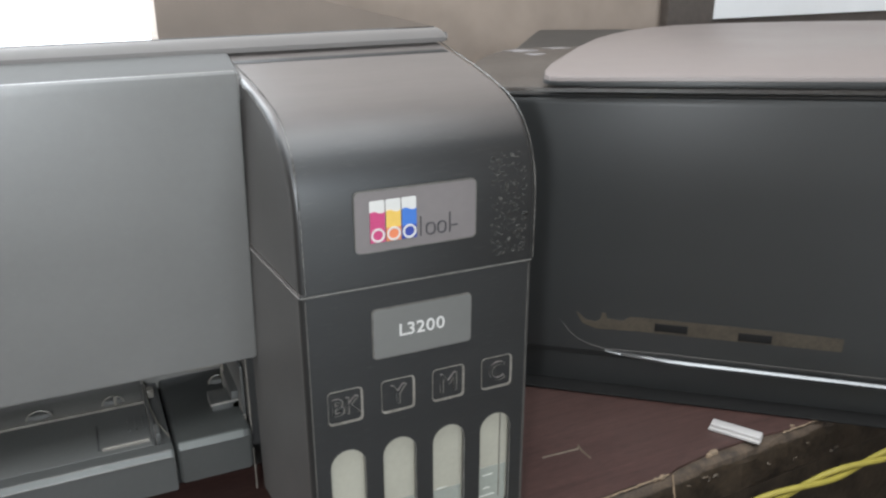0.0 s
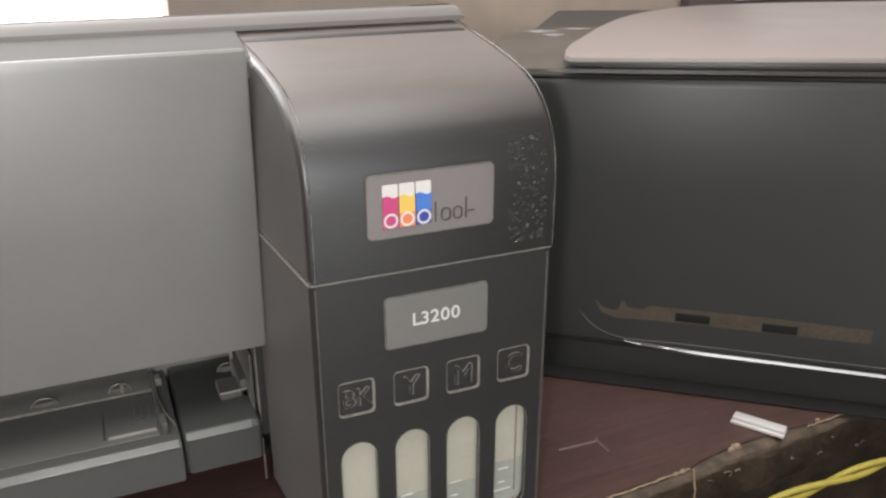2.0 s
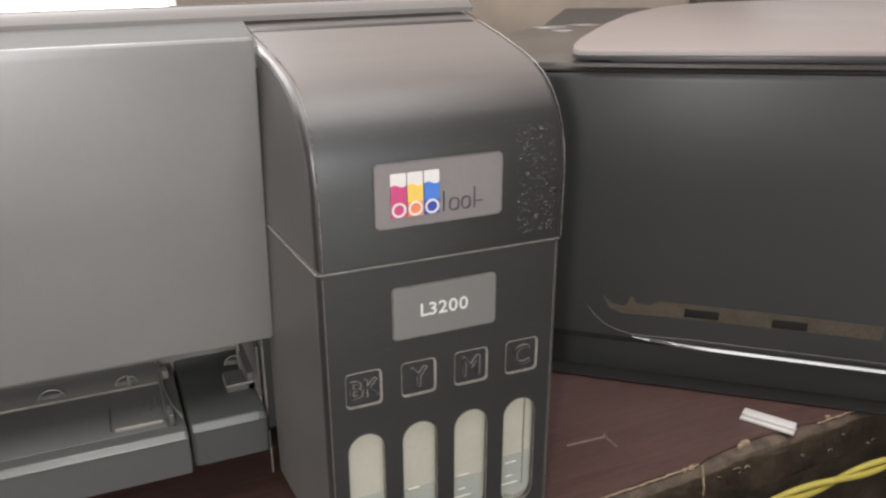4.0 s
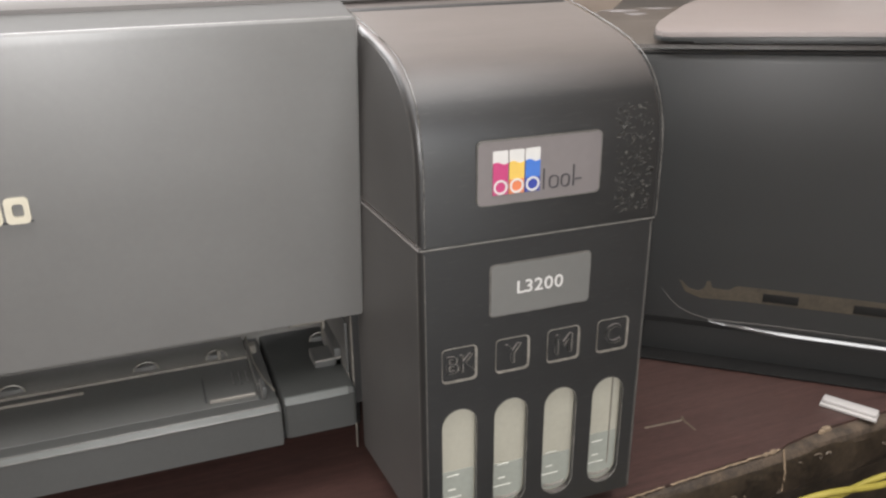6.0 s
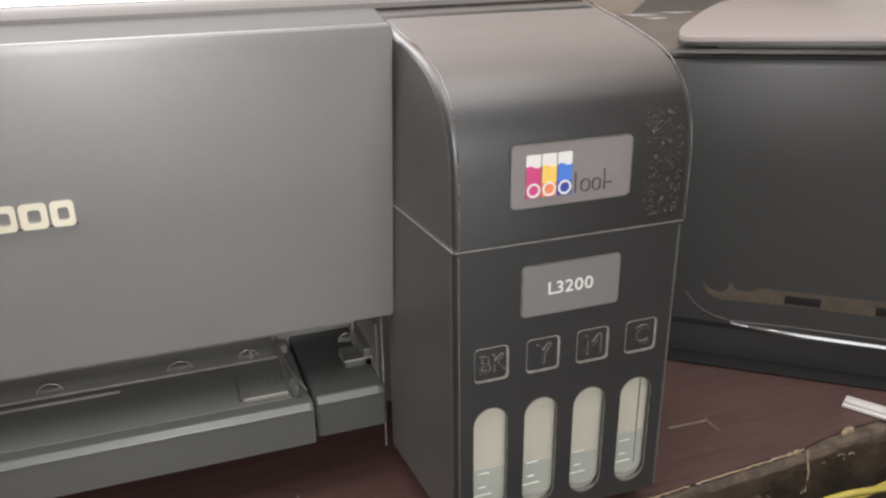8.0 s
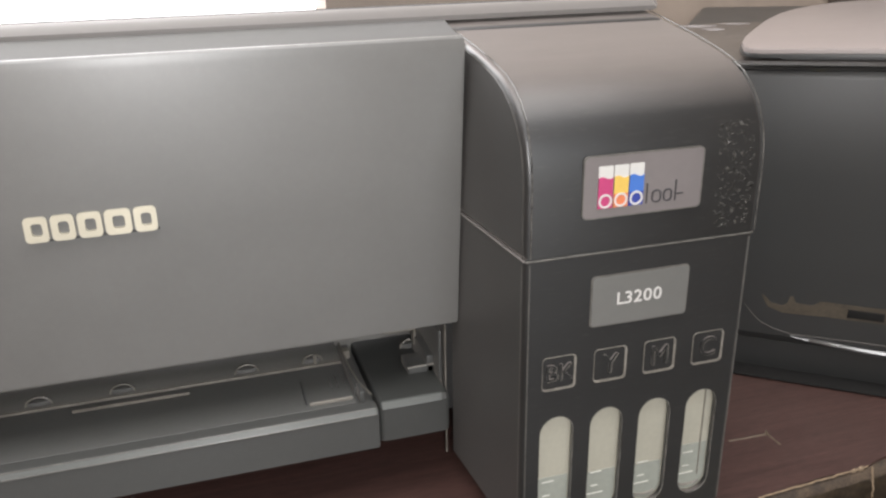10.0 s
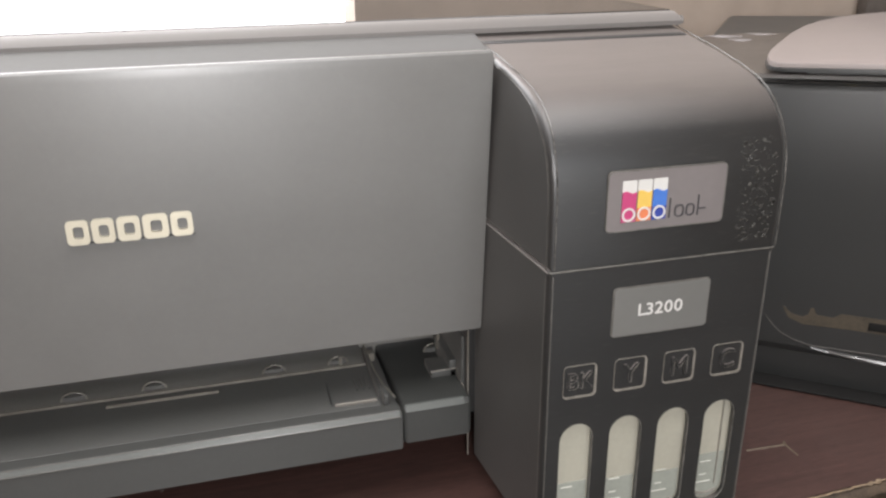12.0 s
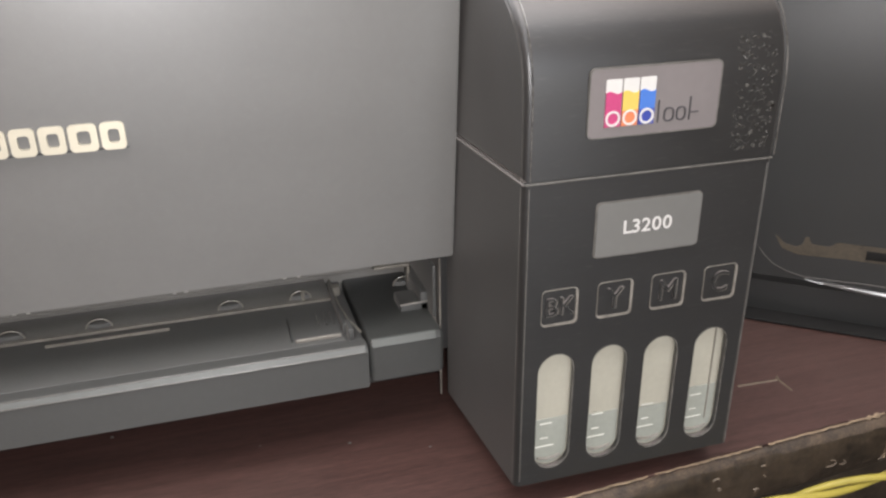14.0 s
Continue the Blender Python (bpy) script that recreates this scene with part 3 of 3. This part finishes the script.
        text_mesh("letter", name, size, k + 0.0007, 0.2395, 0.0749, BLACK, key, 0.0004, 0.92)
        text_mesh("letter_glint", name, size, k + 0.00115, 0.2397, 0.07448, BLACK_SIDE, key, 0.0002, 0.92)
    # printed label on the cover
    lab = part("tank_label", plate(round_rect(0.1148, 0.1352, 0.0396, 0.0188, 0.0016, 5), [], 0.2394, 0.2402), GREY_LABEL, p, "grey label with three coloured ink tubes")
    part("label_rim", ring(round_rect(0.1148, 0.1352, 0.0402, 0.0194, 0.0018, 5), round_rect(0.1148, 0.1352, 0.0395, 0.0187, 0.0016, 5), 0.2393, 0.2402), RIM, lab)
    y = 0.2391
    for k, (x, mat, low) in enumerate(((0.0995, MAGENTA, MAGENTA), (0.1046, YELLOW, ORANGE), (0.1097, BLUE, NAVY))):
        w = 0.0047
        part("tube_print", plate(round_rect(x + w / 2, 0.1352, w, 0.0130, 0.0004, 3), [], y, 0.2396), WHITE_INK, lab, "white tube print")
        wave = [(x + w * i / 10, 0.1381 - 0.0004 * k * 0 + 0.0004 * math.sin(i * 0.63)) for i in range(11)]
        part("tube_colour", plate([(x, 0.1330), (x + w, 0.1330)] + list(reversed(wave)), [], y - 0.0002, 0.2393), mat, lab)
        part("tube_colour", plate([(x, 0.1287), (x + w, 0.1287), (x + w, 0.1330), (x, 0.1330)], [], y - 0.0002, 0.2393), low, lab)
        c2 = (x + w / 2, 0.1310)
        o = [(c2[0] + 0.0022 * math.cos(a * math.pi / 10), c2[1] + 0.0022 * math.sin(a * math.pi / 10)) for a in range(20)]
        n_ = [(c2[0] + 0.0016 * math.cos(a * math.pi / 10), c2[1] + 0.0016 * math.sin(a * math.pi / 10)) for a in range(20)]
        part("print_ring", ring(o, n_, y - 0.0004, 0.2390), WHITE_INK, lab, "white printed ring")
    # dark plain shapes beside the tubes
    part("print_bar", box(0.1157, 0.11605, y - 0.0001, 0.2396, 0.1287, 0.1350), DARK_PRINT, lab)
    for x, w in ((0.1176, 0.0032), (0.1215, 0.0030)):
        part("print_loop", ring(round_rect(x + w / 2, 0.1307, w, 0.0040, 0.0013, 4), round_rect(x + w / 2, 0.1307, w - 0.0008, 0.0032, 0.0010, 4), y - 0.0001, 0.2396), DARK_PRINT, lab)
    part("print_bar", box(0.1255, 0.12585, y - 0.0001, 0.2396, 0.1287, 0.1352), DARK_PRINT, lab)
    part("print_bar", box(0.1262, 0.1284, y - 0.0001, 0.2396, 0.1306, 0.13095), DARK_PRINT, lab)
    # model plate
    mp = part("model_plate", plate(round_rect(0.1165, 0.0977, 0.0336, 0.0166, 0.0012, 5), [], 0.2393, 0.2402), GREY_PLATE, p, "grey model plate")
    part("plate_rim", ring(round_rect(0.1165, 0.0977, 0.0345, 0.0175, 0.0016, 5), round_rect(0.1165, 0.0977, 0.0336, 0.0166, 0.0012, 5), 0.2396, 0.2402), RIM, mp)
    for ch, x in zip("L3200", (0.10935, 0.1122, 0.1155, 0.1189, 0.1224)):
        text_mesh("character", ch, 0.0059, x, 0.2391, 0.0979, WHITE_INK, mp, 0.0001, 1.08, 0.00004)
    # glue and peeled sticker marks near the corner of the cover
    rnd = random.Random(7)

    def cover_y(z):
        for (ya, za), (yb, zb) in zip(cover_prof, cover_prof[1:]):
            if za <= z <= zb:
                return ya + (yb - ya) * (z - za) / (zb - za)
        return 0.24

    for i in range(280):
        zz = 0.118 + 0.033 * rnd.random()
        xx = 0.1405 + 0.0130 * rnd.random()
        yy = cover_y(zz)
        s = 0.00014 + 0.00045 * rnd.random() ** 2
        if i % 3:
            a0, sweep = rnd.random() * 6.3, 1.0 + 2.5 * rnd.random()
            pts = [(xx + 1.6 * s * math.cos(a0 + sweep * q / 4), yy - 0.00008, zz + s * math.sin(a0 + sweep * q / 4)) for q in range(5)]
            part("residue_fleck", tube(pts, 0.00007 + 0.00009 * rnd.random(), 5), WORN_GLINT if rnd.random() < 0.35 else FLECK, cov)
            continue
        bm = box(-s * (0.6 + rnd.random()), s * (0.6 + rnd.random()), -0.00014, 0.00012, -s, s * (0.5 + rnd.random()), 0.00003, 1)
        bmesh.ops.rotate(bm, verts=bm.verts, cent=(0, 0, 0), matrix=Matrix.Rotation(rnd.random() * 3, 3, "Y"))
        bmesh.ops.translate(bm, verts=bm.verts, vec=(xx, yy, zz))
        part("residue_fleck", bm, GLUE if rnd.random() < 0.7 else FLECK, cov)


def tray(p, XL):
    before = set(p.children)
    t = part("output_tray", prism([(0.2835, 0.0300), (0.2832, 0.0440), (0.2850, 0.0460), (0.2900, 0.0460), (0.292, 0.0442), (0.345, 0.0425), (0.345, 0.031)], XL + 0.012, 0.0395, 0.0006, 2), TRAY, p, "smoke grey paper output tray")
    part("tray_lip", prism([(0.2829, 0.0447), (0.2842, 0.0463), (0.2852, 0.0465), (0.2856, 0.0447)], XL + 0.013, 0.0388, 0.0003, 1), TRAY_EDGE, t, "bevelled grey front lip")
    # floor in the lightened copy of the tray grey
    part("tray_floor", box(XL + 0.015, 0.0335, 0.2935, 0.3250, 0.0430, 0.0443, 0.0003, 1), TRAY_FLOOR, t, "smoke grey tray floor, brightened in its colour")
    # step whose edge highlight is painted as a pale bar
    part("tray_ridge", box(XL + 0.02, 0.0345, 0.3255, 0.3268, 0.0425, 0.0449, 0.0003, 2), INNER, t, "step edge with its highlight painted pale")
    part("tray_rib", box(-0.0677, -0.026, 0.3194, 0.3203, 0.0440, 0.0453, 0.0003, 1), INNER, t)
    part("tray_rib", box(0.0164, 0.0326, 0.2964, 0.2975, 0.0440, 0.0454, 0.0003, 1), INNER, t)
    part("tray_window", box(0.0150, 0.0155, 0.2975, 0.314, 0.0440, 0.0450), DARK, t)
    # highlights painted as pale lines along both edges of the lip
    for y, z in ((0.2843, 0.0465), (0.2829, 0.0446)):
        part("lip_line", tube([(XL + 0.014, y, z), (0.0385, y, z)], 0.00022, 5), RIM, t, "painted pale highlight line on the lip")
    c = part("corner_block", prism([(0.2865, 0.0300), (0.2862, 0.0440), (0.2878, 0.0458), (0.291, 0.0460), (0.345, 0.043), (0.345, 0.031)], 0.0405, 0.0674, 0.0018, 4), BLOCK, p, "smoke grey corner block beside the tray")
    part("block_lip", prism([(0.2858, 0.0440), (0.2874, 0.0461), (0.2882, 0.0463), (0.2882, 0.0440)], 0.0412, 0.0645, 0.0003, 1), TRAY_EDGE, c)
    # side wall of the paper path
    part("path_wall", join(box(0.0335, 0.0350, 0.2985, 0.335, 0.043, 0.0480, 0.0005), box(0.0345, 0.0362, 0.2925, 0.30, 0.043, 0.049, 0.0004)), TRAY, p)
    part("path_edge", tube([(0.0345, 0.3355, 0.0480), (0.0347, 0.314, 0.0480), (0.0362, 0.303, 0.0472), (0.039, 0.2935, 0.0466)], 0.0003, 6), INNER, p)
    part("inner_back", box(XL + 0.012, 0.073, 0.3435, 0.3455, 0.03, 0.08), PATH_GREY, p)
    part("inner_side", box(0.0668, 0.0680, 0.2985, 0.3435, 0.043, 0.066, 0.0005), TRAY, p)
    part("inner_step", join(box(0.0565, 0.0672, 0.306, 0.318, 0.0425, 0.0478, 0.0006), box(0.0640, 0.0672, 0.306, 0.33, 0.0425, 0.052, 0.0005)), TRAY, p)
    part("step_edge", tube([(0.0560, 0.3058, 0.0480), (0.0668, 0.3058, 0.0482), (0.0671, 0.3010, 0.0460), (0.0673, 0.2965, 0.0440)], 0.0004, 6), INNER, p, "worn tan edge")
    part("rail", box(XL + 0.02, 0.0335, 0.3268, 0.3435, 0.0420, 0.0446, 0.0004), PATH_GREY, p)
    part("upper_rail", box(XL + 0.02, 0.066, 0.3395, 0.3435, 0.0560, 0.063, 0.0006), PATH_GREY, p)
    # star wheels, half sunk in the rail
    for x, r in ((-0.165, 0.0045), (-0.122, 0.0045), (-0.080, 0.0047), (-0.0505, 0.0045), (-0.004, 0.0046), (0.0222, 0.0040), (0.0625, 0.0036)):
        w = part("star_wheel", slab([(x + r * math.cos(a * math.pi / 9), 0.330 + 0.0018 * math.sin(a * math.pi / 9)) for a in range(18)], 0.0443, 0.0462, 0.0005), TRAY_FLOOR, p)
        arc = [(x + r * math.cos(math.pi * i / 10), 0.3285, 0.0446 + 0.0036 * math.sin(math.pi * i / 10)) for i in range(11)]
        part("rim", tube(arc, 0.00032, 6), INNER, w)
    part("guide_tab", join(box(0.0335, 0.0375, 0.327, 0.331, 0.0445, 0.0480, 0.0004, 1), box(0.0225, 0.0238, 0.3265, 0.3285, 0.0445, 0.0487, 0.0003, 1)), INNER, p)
    for x in (0.026, 0.0285, 0.031):
        part("rib", box(x, x + 0.0007, 0.306, 0.315, 0.0440, 0.0452, 0.0002, 1), TRAY, p)
    for x in (-0.0784, -0.0738, -0.0234, -0.0193, 0.0174, 0.0228):
        part("pin", box(x - 0.0009, x + 0.0009, 0.334, 0.336, 0.0512, 0.0529, 0.0004, 1), MARK, p)
    part("pin_rail", box(XL + 0.02, 0.052, 0.3355, 0.3395, 0.0495, 0.0560, 0.0004, 1), PATH_GREY, p)
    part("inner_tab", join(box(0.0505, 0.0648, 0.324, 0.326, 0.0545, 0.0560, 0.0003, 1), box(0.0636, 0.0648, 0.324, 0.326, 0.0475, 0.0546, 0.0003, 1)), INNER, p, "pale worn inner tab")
    for ob in p.children:
        if ob not in before:
            ob.location.z -= 0.0013


printer()


# ---- second printer, turned on the table ----
def rise(bm):
    """Tilts the second printer's top along its front to fit the camera's view."""
    for v in bm.verts:
        if v.co.z > 0.12:
            v.co.z += 0.0006 + 0.03 * v.co.x
    return bm


def second_printer():
    m = pose(0.215, 0.345, 0, 0, 0, -38)
    p = thing("inkjet_printer", m, "gloss black inkjet printer with a mauve-grey lid on the table", "printer")
    W, D = 0.40, 0.30
    # body: upright gloss front, tucked in at the foot
    prof = [(0.05, 0.1468), (0.0045, 0.1470), (0.0018, 0.1464), (0.0006, 0.1450), (0.0, 0.142), (0.0, 0.10), (0.0, 0.060), (-0.0005, 0.040),
            (-0.0005, 0.030), (0.0, 0.0215), (0.0035, 0.0170), (0.0045, 0.0015), (D - 0.02, 0.0015), (D - 0.02, 0.1468)]
    part("body", rise(prism(prof, -0.036, W, 0.006, 4)), GLOSS_BLACK, p, "gloss black front cover")
    part("edge_trim", rise(tube([(-0.028 + 0.01 * k, 0.0009, 0.1463) for k in range(42)], 0.0009, 8)), LID, p, "gloss black rounded top edge")
    # added plate; keeps the strip of table before the foot dark
    part("added_foot_plate", box(-0.03, W - 0.01, -0.0065, 0.05, 0.0004, 0.0016, 0.0004, 1), MATT_BLACK, p, "thin matt black plate added at the foot")
    for x in (0.06, W - 0.06):
        for y in (0.06, D - 0.06):
            part("foot", box(x - 0.01, x + 0.01, y - 0.01, y + 0.01, 0, 0.003, 0.0005), DARK, p)
    deck = [(-0.033, 0.006), (-0.040, 0.05), (-0.043, 0.09), (-0.042, 0.115), (-0.037, 0.134), (-0.028, 0.147), (-0.012, 0.156), (0.012, 0.160), (0.034, 0.165), (0.06, 0.20), (0.12, 0.225), (W - 0.02, 0.24), (W - 0.004, 0.22), (W - 0.004, 0.012), (W - 0.012, 0.006)]
    part("top_deck", rise(slab(deck, 0.1458, 0.1491, 0.0008)), MATT_TOP, p, "dusty dark top deck")
    # lid with a sweeping rear corner
    def outline(g):
        return [(0.013, -0.006 - g), (0.009 - g, -0.0045), (0.0060 - g, 0.0005), (0.0045 - g, 0.016), (0.0048 - g, 0.034), (0.0075 - g, 0.06), (0.0124 - g, 0.102), (0.0192 - g, 0.140), (0.0275, 0.165 + g),
                (0.0375, 0.186 + g), (0.050, 0.203 + g), (0.066, 0.217 + g), (0.10, 0.229 + g), (0.139, 0.236 + g), (W - 0.03, 0.25 + g), (W - 0.008 + g, 0.23), (W - 0.006 + g, 0.012), (W - 0.014, 0.002 - g), (0.14, -0.001 - g)]
    lid = part("lid", rise(slab(outline(0.0), 0.1535, 0.1558, 0.0009)), GREY_LID, p, "mauve-grey satin lid")
    part("lid_rim", rise(slab(outline(0.0005), 0.1518, 0.1536, 0.0003)), GLOSS_BLACK, lid, "dark rim under the lid")
    part("lid_base", rise(box(0.022, W - 0.03, 0.008, 0.19, 0.148, 0.1522)), DARK, lid)
    # silver blade along the lower front, tapering to a tip
    bm = bmesh.new()
    rows = []
    for i in range(41):
        x = 0.042 + (W - 0.084) * i / 40
        k = min(1, (x - 0.042) / 0.035, (W - 0.042 - x) / 0.035)
        z = 0.0208 + 0.0018 * (1 - k) ** 1.6 - 0.012 * max(0, x - 0.065) * 0.8
        h = 0.0003 + 0.0020 * k
        y = 0.0
        rows.append([bm.verts.new(q) for q in ((x, y + 0.003, z + 0.0004), (x, y - 0.0010, z + 0.0002), (x, y - 0.0020 * (0.3 + 0.7 * k), z - 0.35 * h), (x, y - 0.0012, z - h), (x, y + 0.004, z - h - 0.0003))])
    for a, b in zip(rows, rows[1:]):
        for k in range(4):
            bm.faces.new((a[k], a[k + 1], b[k + 1], b[k]))
    part("silver_trim", bm, SILVER, p, "thin silver blade trim")
    # seam that curves round the end of the lower cover
    part("cover_seam", tube([(0.0146, -0.0001, 0.0433), (0.0185, -0.0003, 0.0375), (0.0235, -0.0005, 0.0315), (0.0278, -0.0006, 0.0277), (0.034, -0.0006, 0.0250), (0.042, -0.0004, 0.0232), (0.07, -0.0004, 0.0238), (0.15, -0.0004, 0.0232), (0.3, -0.0004, 0.0225)], 0.0002, 5), MATT_TOP, p)
    # beige strip painted on the lower front in place of a reflection
    loop = [(0.0265, 0.0422), (0.0285, 0.0412), (0.0310, 0.0385), (0.0362, 0.0376), (0.0385, 0.0392), (0.0392, 0.0428), (0.0408, 0.0428), (0.0420, 0.0398), (0.0495, 0.0394), (0.0525, 0.0420),
            (0.10, 0.0420), (0.149, 0.0412), (0.149, 0.0345), (0.10, 0.0345), (0.055, 0.0345), (0.037, 0.0338), (0.030, 0.0362)]
    st = plate(loop, [], -0.0006, 0.003)
    s = part("reflection_strip", st, BEIGE, p, "beige strip standing in for a reflection in the lower front")
    for x0, x1, z0 in ((0.0645, 0.0798, 0.0358), (0.1030, 0.1180, 0.0352)):
        part("notch", box(x0, x1, -0.0011, 0.0030, z0, z0 + 0.0040, 0.0002), MATT_BLACK, s)
    for x, y, a, b in ((-0.024, 0.136, 0.012, 0.006), (-0.014, 0.120, 0.007, 0.005), (-0.004, 0.149, 0.010, 0.003)):
        part("stain", rise(slab([(x + a * math.cos(k * 0.7) * (0.8 + 0.3 * math.sin(k * 2.1)), y + b * math.sin(k * 0.7)) for k in range(9)], 0.1482, 0.1492, 0.0001)), STAIN, p, "pale paint stain")
    return p


second_printer()


# ---- loose things ----
def scrap():
    bm = join(box(-0.0115, 0.0115, -0.0036, 0.0034, 0.0, 0.0013, 0.0003, 2), box(-0.0112, 0.0113, -0.0020, 0.0034, 0.0011, 0.0029, 0.0005, 2))
    ob = part("plastic_scrap", bm, SCRAP)
    ob.matrix_world = pose(0.2805, 0.2600, 0.0003, 0, 0, -57)
    tagged(ob, "small white plastic scrap lying on the table", "scrap")


scrap()


def cable():
    c = thing("cable", pose(0, 0, 0), "yellow twisted pair cable hanging along the table edge", "cable")
    for ph in (0, math.pi):
        pts = []
        for i in range(150):
            x = 0.10 + 0.55 * i / 149
            z = -0.0055 - 0.30 * max(0, 0.17 - x) ** 1.3 + 0.05 * max(0, x - 0.27) ** 1.2
            a = ph + x * 85
            pts.append((x, 0.225 + 0.0015 * math.cos(a), z - 0.0018 + 0.0015 * math.sin(a)))
        part("strand", tube(pts, 0.0013, 9), CABLE_Y, c)


cable()


def white_box():
    b = thing("cardboard_box", pose(0.6, 0.637, 0, 0, 0, 0), "dark cardboard box with a white sheet on its face", "box")
    part("carton", box(-0.083, 0.35, -0.012, 0, 0.0, 0.30, 0.002), CARD, b)
    part("sheet", box(-0.0325, 0.34, -0.0135, -0.0125, 0.1435, 0.29), PAPER, b, "white sheet")


white_box()
